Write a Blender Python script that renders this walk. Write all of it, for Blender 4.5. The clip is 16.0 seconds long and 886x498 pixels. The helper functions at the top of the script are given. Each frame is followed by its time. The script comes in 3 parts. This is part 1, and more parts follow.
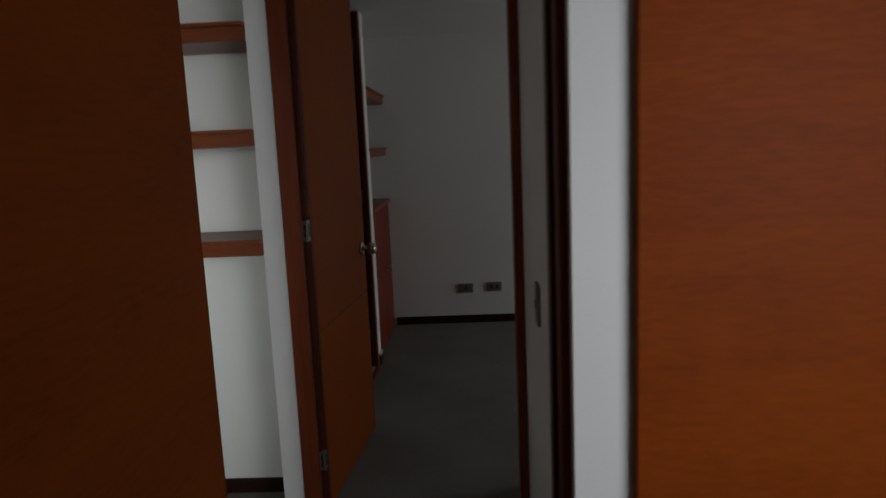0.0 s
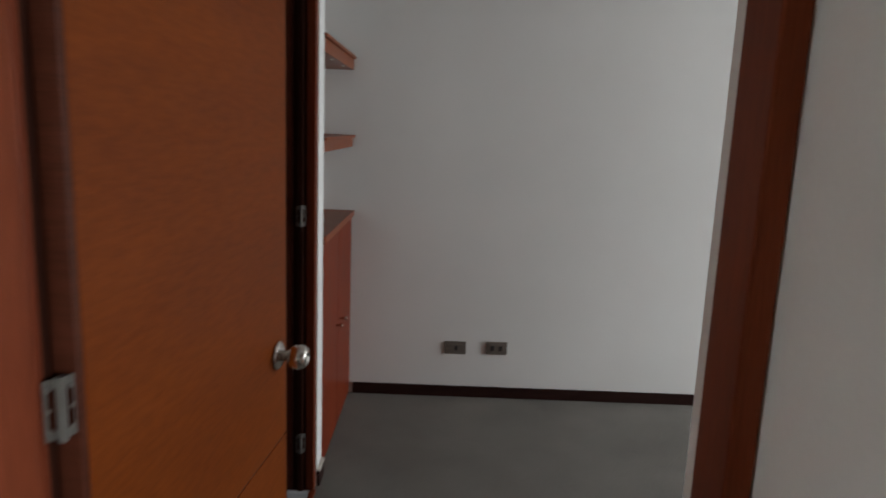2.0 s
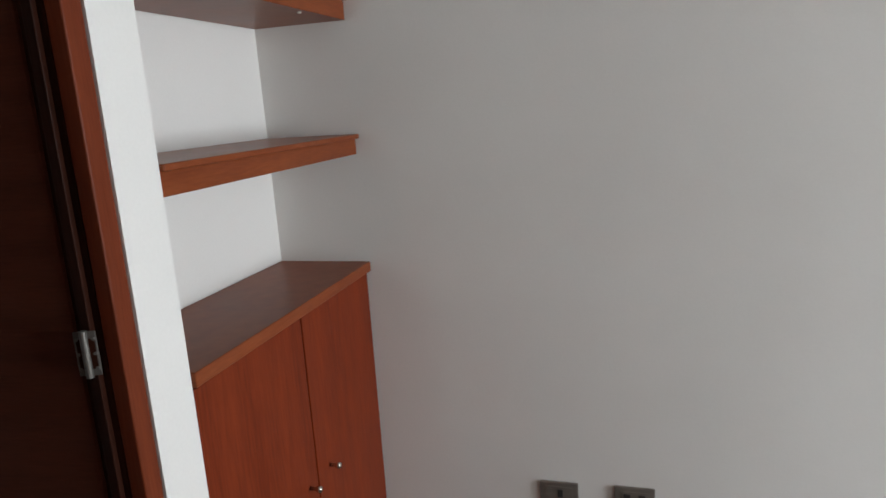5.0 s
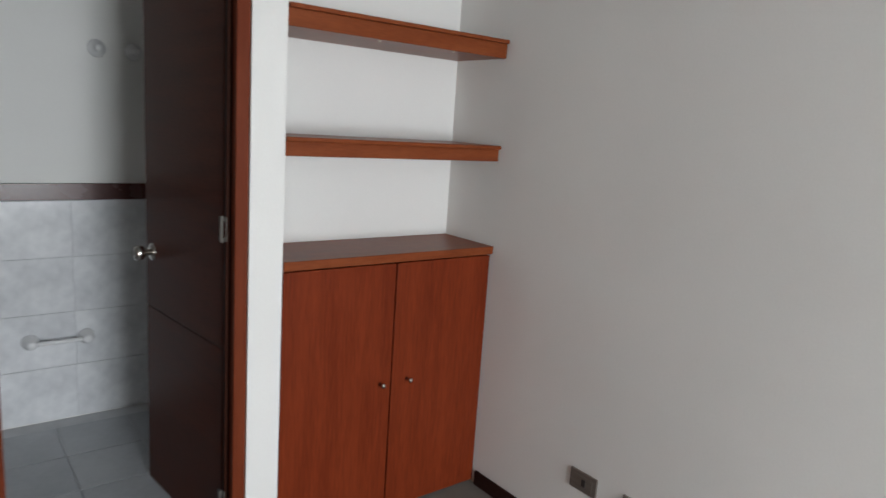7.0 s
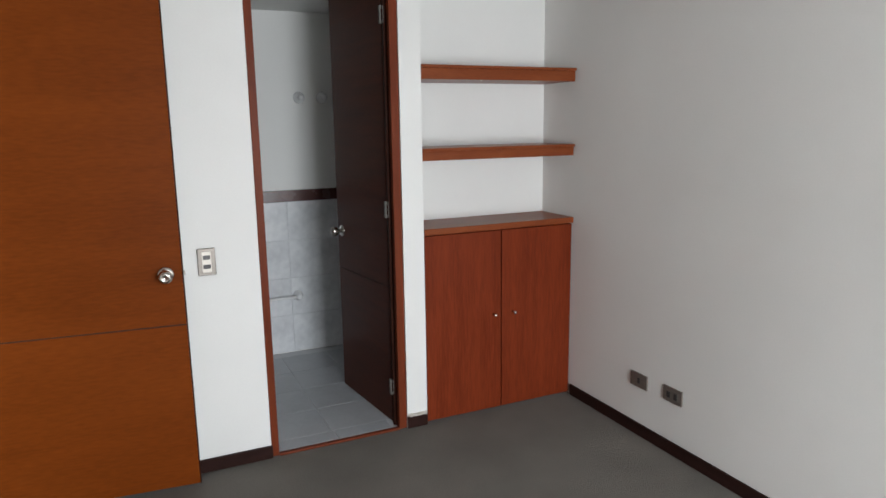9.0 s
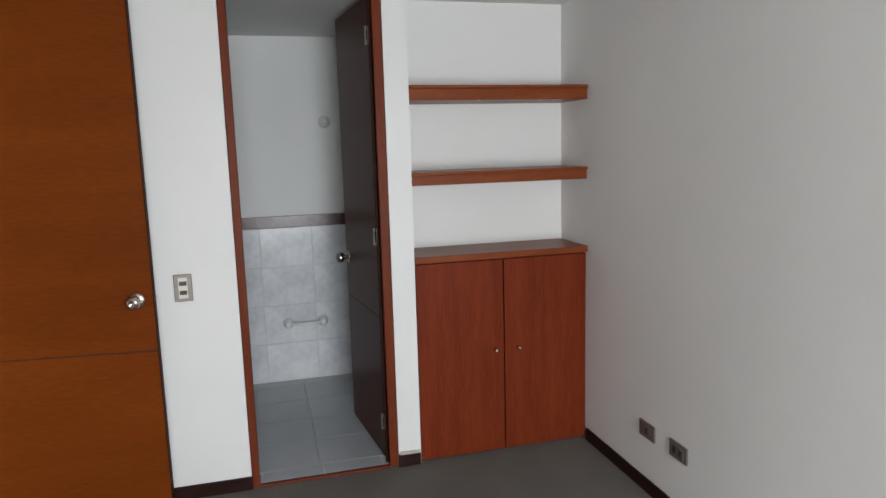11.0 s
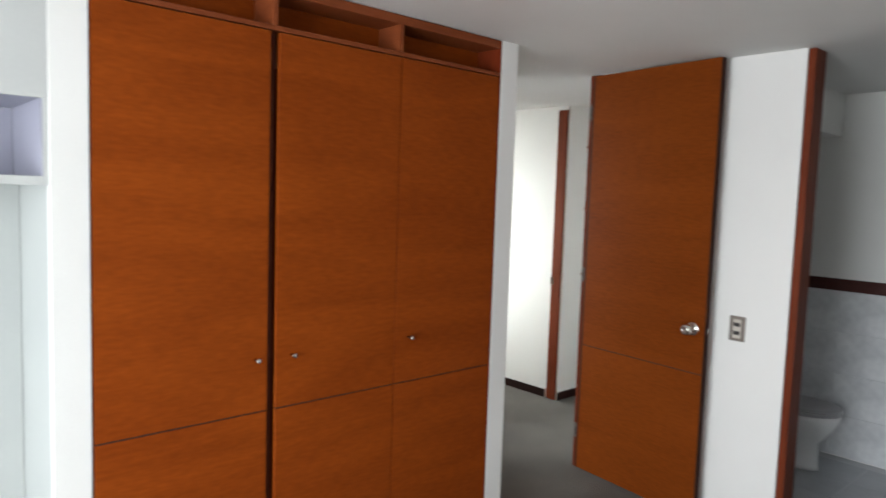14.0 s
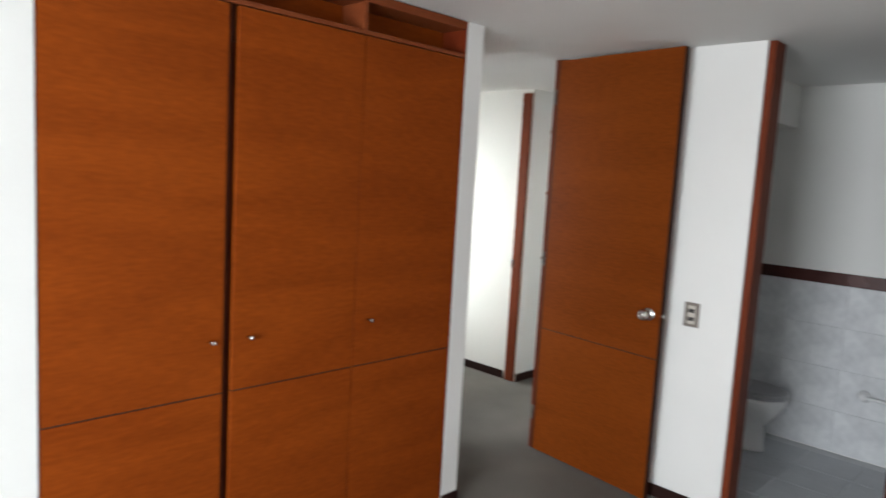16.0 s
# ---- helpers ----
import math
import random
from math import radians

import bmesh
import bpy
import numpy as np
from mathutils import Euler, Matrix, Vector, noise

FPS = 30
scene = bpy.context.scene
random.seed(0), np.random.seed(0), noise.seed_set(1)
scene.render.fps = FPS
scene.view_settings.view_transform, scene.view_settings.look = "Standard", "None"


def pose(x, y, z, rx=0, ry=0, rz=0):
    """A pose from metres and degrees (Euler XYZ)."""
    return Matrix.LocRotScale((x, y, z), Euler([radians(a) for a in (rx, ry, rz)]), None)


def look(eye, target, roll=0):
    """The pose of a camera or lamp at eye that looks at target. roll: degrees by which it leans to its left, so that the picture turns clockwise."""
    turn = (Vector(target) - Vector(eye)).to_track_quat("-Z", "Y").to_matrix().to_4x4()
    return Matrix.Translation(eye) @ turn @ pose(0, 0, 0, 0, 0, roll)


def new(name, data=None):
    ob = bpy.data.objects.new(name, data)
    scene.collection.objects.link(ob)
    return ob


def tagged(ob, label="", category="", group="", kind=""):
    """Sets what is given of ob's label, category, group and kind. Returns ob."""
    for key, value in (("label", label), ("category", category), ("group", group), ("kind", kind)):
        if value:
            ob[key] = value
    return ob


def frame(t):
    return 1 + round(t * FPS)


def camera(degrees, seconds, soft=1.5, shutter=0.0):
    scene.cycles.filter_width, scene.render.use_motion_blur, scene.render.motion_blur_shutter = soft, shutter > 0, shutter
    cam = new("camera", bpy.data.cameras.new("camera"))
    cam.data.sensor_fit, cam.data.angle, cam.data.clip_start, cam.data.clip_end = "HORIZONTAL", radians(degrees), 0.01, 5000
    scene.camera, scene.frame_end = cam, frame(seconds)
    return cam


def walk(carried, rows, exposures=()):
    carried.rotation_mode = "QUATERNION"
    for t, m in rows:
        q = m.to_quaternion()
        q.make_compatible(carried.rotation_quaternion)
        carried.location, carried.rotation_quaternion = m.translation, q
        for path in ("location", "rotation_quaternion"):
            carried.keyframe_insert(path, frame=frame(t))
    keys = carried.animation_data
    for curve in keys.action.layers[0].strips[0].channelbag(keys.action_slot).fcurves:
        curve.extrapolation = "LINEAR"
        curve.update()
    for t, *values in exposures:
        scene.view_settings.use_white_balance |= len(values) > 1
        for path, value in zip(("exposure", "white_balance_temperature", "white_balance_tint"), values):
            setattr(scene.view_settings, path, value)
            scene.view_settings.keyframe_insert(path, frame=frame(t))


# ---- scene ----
cam = camera(66.9, 16.0, shutter=0.4)
PATH = [
    (0, (0.627, -5.212, 1.413), (0.544, -3.238, 1.105), -2.5),
    (0.5, (0.573, -4.755, 1.432), (0.406, -2.798, 1.054), -0.4),
    (1, (0.578, -4.310, 1.424), (0.463, -2.343, 1.080), -0.7),
    (1.5, (0.569, -3.93, 1.412), (0.312, -1.982, 1.042), -0.6),
    (2, (0.462, -3.522, 1.462), (0.475, -1.568, 1.109), 2.3),
    (2.3, (0.438, -3.325, 1.446), (0.549, -1.377, 1.105), 0.8),
    (2.5, (0.411, -3.186, 1.432), (0.520, -1.291, 1.013), 0.8),
    (3, (0.436, -2.969, 1.425), (0.397, -1.04, 0.898), -1.8),
    (3.5, (0.47, -2.692, 1.426), (0.459, -0.762, 0.901), -0.5),
    (4, (0.512, -2.368, 1.451), (0.460, -0.426, 0.978), -2.2),
    (6.5, (1.624, -1.628, 1.491), (0.195, -0.286, 1.092), 2.4),
    (7, (1.932, -1.77, 1.478), (0.388, -0.552, 1.111), 3.9),
    (7.5, (2.268, -1.9, 1.486), (0.597, -0.859, 1.132), 1.7),
    (8, (2.631, -1.997, 1.502), (0.874, -1.109, 1.146), -0.5),
    (8.5, (2.828, -2.079, 1.515), (1.053, -1.217, 1.187), -0.9),
    (9, (2.979, -2.172, 1.53), (1.197, -1.341, 1.159), -0.8),
    (11.5, (3.026, -1.267, 1.526), (1.074, -0.92, 1.26), -0.3),
    (12, (3.084, -0.947, 1.513), (1.104, -0.846, 1.251), 1.8),
    (12.5, (3.026, -0.662, 1.542), (1.07, -0.95, 1.242), 2.3),
    (13, (2.996, -0.549, 1.544), (1.176, -1.333, 1.273), 1.0),
    (13.5, (3.052, -0.493, 1.535), (1.483, -1.711, 1.3), 0.7),
    (14, (3.142, -0.518, 1.545), (1.806, -1.997, 1.382), 1.9),
    (14.5, (3.168, -0.531, 1.544), (1.981, -2.131, 1.366), 1.7),
    (15, (3.183, -0.53, 1.545), (2.071, -2.183, 1.362), 1.2),
    (15.5, (3.189, -0.521, 1.552), (2.007, -2.122, 1.356), 2.7),
    (16, (3.128, -0.53, 1.56), (1.712, -1.925, 1.34), 3.3),
]

EXPOSURES = [(0, -2.5), (0.3, -2.1), (0.6, -1.8), (1.0, -1.9), (1.5, -1.3), (2.0, -0.65), (2.5, 0.0), (3.0, -0.1), (3.5, -0.1), (4.0, -0.1), (7.0, -0.1), (9.0, -0.05), (12.5, -0.35), (14.0, -0.08), (16.0, -0.05)]
walk(cam, [(t, look(eye, target, roll)) for t, eye, target, roll in PATH], EXPOSURES)

# ---- light: overcast sky through the windows ----
world = bpy.data.worlds.new("world")
scene.world = world
world.use_nodes = True
wn = world.node_tree.nodes
sky = wn.new("ShaderNodeTexSky")
sky.sky_type = "NISHITA"
sky.sun_disc = False
sky.sun_elevation, sky.sun_rotation = radians(50), radians(200)
wn["Background"].inputs["Strength"].default_value = 0.12
world.node_tree.links.new(sky.outputs[0], wn["Background"].inputs[0])
sun_data = bpy.data.lights.new("sun", "SUN")
sun_data.energy, sun_data.angle, sun_data.color = 0.6, radians(15), (1, 0.95, 0.88)
sun = new("sun", sun_data)
sun.matrix_world = look((0, 0, 10), (-1.5, 6.0, 0))


def window_light(eye, target, w, h, watts, color=(0.9, 0.95, 1.0), spread=180):
    d = bpy.data.lights.new("window_light", "AREA")
    d.shape, d.size, d.size_y, d.energy, d.color = "RECTANGLE", w, h, watts, color
    d.spread = radians(spread)
    ob = new("window_light", d)
    ob.matrix_world = look(eye, target)
    return ob


window_light((5.592, -1.1, 1.15), (0, -1.1, -1.8), 1.7, 1.7, 225)
window_light((-0.26, -6.98, 1.4), (-1.2, -4.1, 1.1), 0.40, 1.3, 46, (0.94, 1.0, 0.98), spread=45)
# Added fill lamp in the unseen side room, brightens the hall's right wall.
window_light((-2.29, -3.30, 1.4), (0, -3.30, 1.1), 0.6, 1.2, 2)
window_light((2.19, -5.85, 1.4), (1.25, -3.97, 1.1), 1.3, 1.3, 44, spread=84)


# ---- materials ----
def material(name, color, rough=0.6, metal=0.0):
    m = bpy.data.materials.new(name)
    m.use_nodes = True
    b = m.node_tree.nodes["Principled BSDF"]
    b.inputs["Base Color"].default_value = (*color, 1)
    b.inputs["Roughness"].default_value = rough
    b.inputs["Metallic"].default_value = metal
    return m, m.node_tree.nodes, m.node_tree.links, b


def varied(name, dark, light, rough, scale, stretch=(1, 1, 1), bump=0.1, bump_scale=None, fine=0.35, metal=0.0, per_piece=0.0, rough_span=0.1, bump_dist=0.002, specular=0.5, warp=0.0):
    """Two scales of noise between two colours, fine relief and uneven gloss."""
    m, n, l, b = material(name, light, rough, metal)
    co = n.new("ShaderNodeTexCoord")
    mp = n.new("ShaderNodeMapping")
    mp.inputs["Scale"].default_value = stretch
    l.new(co.outputs["Object"], mp.inputs[0])
    big, small = n.new("ShaderNodeTexNoise"), n.new("ShaderNodeTexNoise")
    big.inputs["Scale"].default_value, big.inputs["Detail"].default_value = scale, 4
    big.inputs["Distortion"].default_value = warp
    small.inputs["Scale"].default_value, small.inputs["Detail"].default_value = bump_scale or scale * 12, 5
    l.new(mp.outputs[0], big.inputs["Vector"])
    l.new(mp.outputs[0], small.inputs["Vector"])
    mix = n.new("ShaderNodeMix")
    mix.inputs[0].default_value = fine
    l.new(big.outputs[0], mix.inputs[2])
    l.new(small.outputs[0], mix.inputs[3])
    value = mix.outputs[0]
    if per_piece:
        info, add = n.new("ShaderNodeObjectInfo"), n.new("ShaderNodeMath")
        add.operation = "MULTIPLY_ADD"
        add.inputs[1].default_value = per_piece
        l.new(info.outputs["Random"], add.inputs[0])
        l.new(value, add.inputs[2])
        value = add.outputs[0]
    ramp = n.new("ShaderNodeValToRGB")
    ramp.color_ramp.elements[0].position, ramp.color_ramp.elements[1].position = 0.32, 0.68
    ramp.color_ramp.elements[0].color, ramp.color_ramp.elements[1].color = (*dark, 1), (*light, 1)
    l.new(value, ramp.inputs[0])
    l.new(ramp.outputs[0], b.inputs["Base Color"])
    rr = n.new("ShaderNodeMapRange")
    rr.inputs[3].default_value, rr.inputs[4].default_value = rough - rough_span, rough + rough_span
    l.new(big.outputs[0], rr.inputs[0])
    l.new(rr.outputs[0], b.inputs["Roughness"])
    bp = n.new("ShaderNodeBump")
    bp.inputs["Strength"].default_value, bp.inputs["Distance"].default_value = bump, bump_dist
    l.new(small.outputs[0], bp.inputs["Height"])
    l.new(bp.outputs[0], b.inputs["Normal"])
    b.inputs["Specular IOR Level"].default_value = specular
    return m


PAINT = varied("white_paint", (0.735, 0.73, 0.705), (0.80, 0.795, 0.77), 0.62, 1.3, bump=0.14, bump_scale=140, fine=0.25, specular=0.3)
CEILING = varied("ceiling_paint", (0.70, 0.70, 0.68), (0.77, 0.77, 0.75), 0.8, 1.1, bump=0.2, bump_scale=120, fine=0.2)
WHITE_BOARD = varied("white_melamine", (0.49, 0.505, 0.495), (0.55, 0.565, 0.55), 0.35, 2.0, bump=0.03, bump_scale=90, fine=0.2)
# Darker copy of the white board, with the recess shade in its colour.
RECESS_SHADE_BOARD = varied("recess_shade_board", (0.40, 0.42, 0.41), (0.45, 0.47, 0.455), 0.5, 2.0, bump=0.03, bump_scale=90, fine=0.2)
# White board darkened to lilac: the cubby's inner shade is in the colour.
CUBBY_SHADE_BOARD = varied("cubby_shade_melamine", (0.33, 0.33, 0.40), (0.39, 0.39, 0.46), 0.4, 2.0, bump=0.03, bump_scale=90, fine=0.2)
HINGE_STEEL = varied("hinge_steel", (0.10, 0.093, 0.083), (0.16, 0.15, 0.135), 0.4, 30, bump=0.05, metal=0.35)
CARPET = varied("carpet", (0.10, 0.092, 0.080), (0.215, 0.198, 0.172), 0.95, 2.2, bump=1.0, bump_scale=190, fine=0.62, bump_dist=0.008, rough_span=0.04)
# trodden and brushed patches in the pile
cn, cl = CARPET.node_tree.nodes, CARPET.node_tree.links
tread, tread_bump = cn.new("ShaderNodeTexNoise"), cn.new("ShaderNodeBump")
tread.inputs["Scale"].default_value, tread.inputs["Detail"].default_value, tread.inputs["Distortion"].default_value = 26, 3, 0.8
tread_bump.inputs["Strength"].default_value, tread_bump.inputs["Distance"].default_value = 0.35, 0.012
coords = next(n for n in cn if n.type == "TEX_COORD")
pile_bump = next(n for n in cn if n.type == "BUMP" and n != tread_bump)
cl.new(coords.outputs["Object"], tread.inputs["Vector"])
cl.new(tread.outputs[0], tread_bump.inputs["Height"])
cl.new(tread_bump.outputs[0], pile_bump.inputs["Normal"])
WOOD_H = varied("veneer_across", (0.180, 0.032, 0.004), (0.272, 0.054, 0.006), 0.46, 1.1, stretch=(1.0, 1.0, 4.5), warp=1.2, bump=0.05, bump_scale=20, fine=0.45, rough_span=0.07, specular=0.05)
WOOD_LEAF = varied("door_leaf_veneer", (0.128, 0.026, 0.003), (0.200, 0.044, 0.005), 0.46, 1.1, stretch=(1.0, 1.0, 5), warp=0.8, bump=0.05, bump_scale=20, fine=0.45, rough_span=0.07, specular=0.06)
WOOD_V = varied("veneer_upright", (0.12, 0.018, 0.006), (0.195, 0.033, 0.010), 0.42, 2.0, stretch=(9, 9, 0.8), bump=0.05, bump_scale=16, fine=0.45, rough_span=0.06, specular=0.08)
WOOD_FRAME = varied("frame_wood", (0.115, 0.024, 0.010), (0.18, 0.040, 0.016), 0.38, 2.5, stretch=(14, 14, 1), bump=0.05, bump_scale=20, fine=0.4, rough_span=0.06, specular=0.07)
WOOD_SHELF = varied("shelf_wood", (0.16, 0.036, 0.012), (0.24, 0.064, 0.022), 0.32, 2.2, stretch=(1.5, 1.5, 14), bump=0.05, bump_scale=16, fine=0.45, rough_span=0.06, specular=0.1)
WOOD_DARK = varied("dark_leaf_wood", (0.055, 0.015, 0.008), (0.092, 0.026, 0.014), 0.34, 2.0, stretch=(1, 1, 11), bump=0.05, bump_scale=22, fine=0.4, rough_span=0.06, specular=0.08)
# Near-black: the deep shade of reveals, rebates and gaps is in the colour.
SHADED_LINING = varied("shaded_lining", (0.022, 0.007, 0.004), (0.04, 0.012, 0.007), 0.5, 2.5, stretch=(14, 14, 1), bump=0.05, bump_scale=20, specular=0.05)
BASEBOARD = varied("baseboard_wood", (0.018, 0.008, 0.007), (0.035, 0.015, 0.012), 0.45, 3, stretch=(1, 1, 8), bump=0.05, bump_scale=30, specular=0.08)
GROOVE = material("groove", (0.03, 0.009, 0.003), 0.8)[0]
CHROME = varied("satin_nickel", (0.50, 0.47, 0.43), (0.66, 0.63, 0.59), 0.2, 6, bump=0.02, metal=1.0, rough_span=0.06)
STEEL = varied("brushed_plate", (0.19, 0.165, 0.145), (0.27, 0.24, 0.21), 0.42, 8, stretch=(1, 1, 20), bump=0.04, metal=0.6)
PLATE_PALE = varied("pale_plate", (0.50, 0.46, 0.40), (0.60, 0.56, 0.50), 0.4, 8, bump=0.03, metal=0.3)
DARK_PLASTIC = varied("dark_plastic", (0.02, 0.018, 0.017), (0.04, 0.036, 0.034), 0.4, 10)
TILE_FLOOR = varied("floor_tile", (0.36, 0.38, 0.40), (0.46, 0.48, 0.50), 0.32, 4, bump=0.05, bump_scale=40, per_piece=0.12)
TILE_WALL = varied("wall_tile", (0.54, 0.55, 0.57), (0.74, 0.75, 0.76), 0.2, 6, bump=0.02, bump_scale=24, fine=0.3, per_piece=0.04)
BAND = varied("tile_band", (0.05, 0.014, 0.012), (0.085, 0.025, 0.02), 0.25, 5, bump=0.03)
GROUT = varied("grout", (0.55, 0.56, 0.57), (0.66, 0.67, 0.68), 0.9, 12)
CERAMIC = varied("ceramic", (0.72, 0.72, 0.72), (0.78, 0.78, 0.78), 0.12, 3, bump=0.01, rough_span=0.03)
SEAT_GREY = varied("seat_plastic", (0.30, 0.30, 0.31), (0.38, 0.38, 0.39), 0.3, 4, bump=0.02)
LILAC = varied("lilac_liquid_glass", (0.28, 0.20, 0.42), (0.36, 0.27, 0.52), 0.12, 8, bump=0.01, rough_span=0.03)
REED = varied("reed", (0.28, 0.17, 0.08), (0.42, 0.28, 0.15), 0.7, 30, bump=0.1)
BLUE_TIN = varied("blue_tin", (0.03, 0.06, 0.10), (0.10, 0.16, 0.22), 0.3, 20, bump=0.05)
FRAME_WHITE = varied("window_aluminium", (0.55, 0.55, 0.55), (0.65, 0.65, 0.65), 0.4, 5, bump=0.02)


# ---- mesh helpers ----
def add_box(bm, x0, x1, y0, y1, z0, z1, bevel=0.0):
    m = Matrix.Translation(((x0 + x1) / 2, (y0 + y1) / 2, (z0 + z1) / 2)) @ Matrix.Diagonal((abs(x1 - x0), abs(y1 - y0), abs(z1 - z0), 1))
    r = bmesh.ops.create_cube(bm, size=1, matrix=m)
    if bevel:
        edges = list({e for v in r["verts"] for e in v.link_edges})
        bmesh.ops.bevel(bm, geom=edges, offset=bevel, segments=2, affect="EDGES", profile=0.5)


def add_lathe(bm, profile, m, seg=24):
    """Turned shape: (radius, height) rows about z, placed by m."""
    rings = []
    for r, z in profile:
        rings.append([bm.verts.new(m @ Vector((r * math.cos(2 * math.pi * k / seg), r * math.sin(2 * math.pi * k / seg), z))) for k in range(seg)])
    for a, b in zip(rings, rings[1:]):
        for k in range(seg):
            bm.faces.new((a[k], a[(k + 1) % seg], b[(k + 1) % seg], b[k]))
    bm.faces.new(rings[0][::-1])
    bm.faces.new(rings[-1])


def add_loft(bm, rings):
    made = [[bm.verts.new(p) for p in ring] for ring in rings]
    n = len(made[0])
    for a, b in zip(made, made[1:]):
        for k in range(n):
            bm.faces.new((a[k], a[(k + 1) % n], b[(k + 1) % n], b[k]))
    bm.faces.new(made[0][::-1])
    bm.faces.new(made[-1])


def part(name, bm, mat, parent=None, label="", smooth=False):
    bmesh.ops.recalc_face_normals(bm, faces=bm.faces)
    me = bpy.data.meshes.new(name)
    bm.to_mesh(me)
    bm.free()
    me.materials.append(mat)
    if smooth:
        for p in me.polygons:
            p.use_smooth = True
    ob = new(name, me)
    ob.parent = parent
    return tagged(ob, label)


def box_part(name, dims, mat, parent=None, label="", bevel=0.0):
    bm = bmesh.new()
    add_box(bm, *dims, bevel=bevel)
    return part(name, bm, mat, parent, label)


def thing(name, label, category, loc=(0, 0, 0), group="", kind=""):
    ob = new(name)
    ob.location = loc
    return tagged(ob, label, category, group, kind)


def structure(name, boxes, mat, label, category, bevel=0.0):
    bm = bmesh.new()
    for b in boxes:
        add_box(bm, *b, bevel=bevel)
    return tagged(part(name, bm, mat), label, category, kind="structure")


# ---- plan (metres): x=0 bathroom wall, y=0 socket wall ----
H = 2.228         # ceiling
WARD = -2.60      # wardrobe front
HALL = -2.84      # hall face of the entry wall
XE = 5.60         # window wall

structure("floor", [(-2.5, 5.8, -7.2, 0.12, -0.12, 0)], CARPET, "grey-brown short-pile carpet floor", "floor")
structure("ceiling", [(-2.5, 5.8, -7.2, 0.12, H, H + 0.12)], CEILING, "matt white painted ceiling", "ceiling")

W = "white painted plaster wall"
structure("wall_north", [(-1.54, XE + 0.12, 0.0, 0.12, 0, H)], PAINT, W + " with two sockets", "wall")
structure("wall_west", [(-0.11, 0, -2.785, -1.68, 0, H), (-0.11, 0, -0.995, -0.885, 0, H)], PAINT, W + " beside the bathroom door", "wall")
structure("wall_niche", [(-0.40, -0.30, -0.885, 0, 0, H), (-0.40, -0.11, -0.965, -0.885, 0, H)], PAINT, W + " at the back of the shelf niche", "wall")
structure("wall_east", [(XE, XE + 0.12, -3.30, 0, 0, 0.3), (XE, XE + 0.12, -3.30, 0, 2.12, H), (XE, XE + 0.12, -0.2, 0, 0.3, 2.12),
                        (XE, XE + 0.12, -3.30, -2.0, 0.3, 2.12)], PAINT, W + " with a wide window opening", "wall")
structure("wall_south", [(0.92, XE + 0.12, -3.42, -3.30, 0, H)], PAINT, W + " behind the wardrobe", "wall")
structure("wall_stub", [(0.840, 0.950, -2.80, WARD, 0, H)], PAINT, "white painted wall end beside the wardrobe", "wall", bevel=0.004)
structure("wall_hall_right", [(0.815, 0.92, -3.97, -2.802, 0, H)], PAINT, W + " of the hall with a light switch", "wall")
structure("wall_start", [(0.92, 2.2, -3.968, -3.87, 0, H)], PAINT, W + " behind brown panel", "wall")
bm = bmesh.new()
add_loft(bm, [[Vector((x, y, z)) for x, y in ((-0.110, -2.876), (-0.056, -2.806), (-0.056, -2.786), (-0.110, -2.786))] for z in (0, H)])
tagged(part("wall_entry", bm, PAINT), "white painted splayed wall end between niche and door", "wall", kind="structure")
structure("wall_niche_side", [(-0.110, -0.10, -2.802, -2.6, 0, H)], PAINT, "white painted side of the hall niche", "wall")
structure("wall_hall_niche", [(-1.0, -0.1, -2.60, -2.50, 0, H), (-1.0, -0.90, -2.90, -2.60, 0, H)], PAINT, W + " at the back of the hall niche", "wall")
structure("wall_hall_left", [(-1.0, -0.90, -7.0, -3.64, 0, H)], PAINT, "white sunlit painted hall wall", "wall")
structure("wall_side_room", [(-2.3, -1.001, -3.75, -3.64, 0, H)], PAINT, W + " of the side room", "wall")
structure("wall_side_room_north", [(-2.4, -1.001, -2.88, -2.78, 0, H)], PAINT, W + " of the side room", "wall")
# The opening in the side room's west wall is added for the fill lamp.
structure("wall_side_room_west", [(-2.4, -2.3, -3.75, -2.88, 0, 0.75), (-2.4, -2.3, -3.75, -2.88, 2.05, H), (-2.4, -2.3, -3.75, -3.62, 0.75, 2.05), (-2.4, -2.3, -2.98, -2.88, 0.75, 2.05)], PAINT, W + " with a small added window opening, unseen", "wall")
structure("wall_bath_west", [(-1.54, -1.42, -2.5, 0, 0, H)], PAINT, "white painted bathroom wall above pale tiles", "wall")
structure("wall_bath_south", [(-1.42, -0.11, -2.5, -2.4, 0, H)], PAINT, "white painted bathroom side wall", "wall")
structure("wall_bath_north", [(-1.42, -0.40, -0.5, -0.4, 0, H)], PAINT, "white painted bathroom end wall", "wall")
structure("wall_partition", [(-0.02, 0.08, -7.0, -4.78, 0, H)], PAINT, W + " end behind open door", "wall")
structure("wall_start_east", [(2.2, 2.3, -7.0, -3.87, 0, 0.7), (2.2, 2.3, -7.0, -3.87, 2.1, H), (2.2, 2.3, -7.0, -6.55, 0.7, 2.1), (2.2, 2.3, -5.15, -3.87, 0.7, 2.1)], PAINT, W + " with a window opening", "wall")
structure("wall_back", [(-1.0, 2.3, -7.12, -7.0, 0, 0.7), (-1.0, 2.3, -7.12, -7.0, 2.1, H), (-1.0, -0.50, -7.12, -7.0, 0.7, 2.1),
                        (-0.02, 2.3, -7.12, -7.0, 0.7, 2.1)], PAINT, W + " with a narrow window opening", "wall")

BB = "dark brown wooden baseboard"
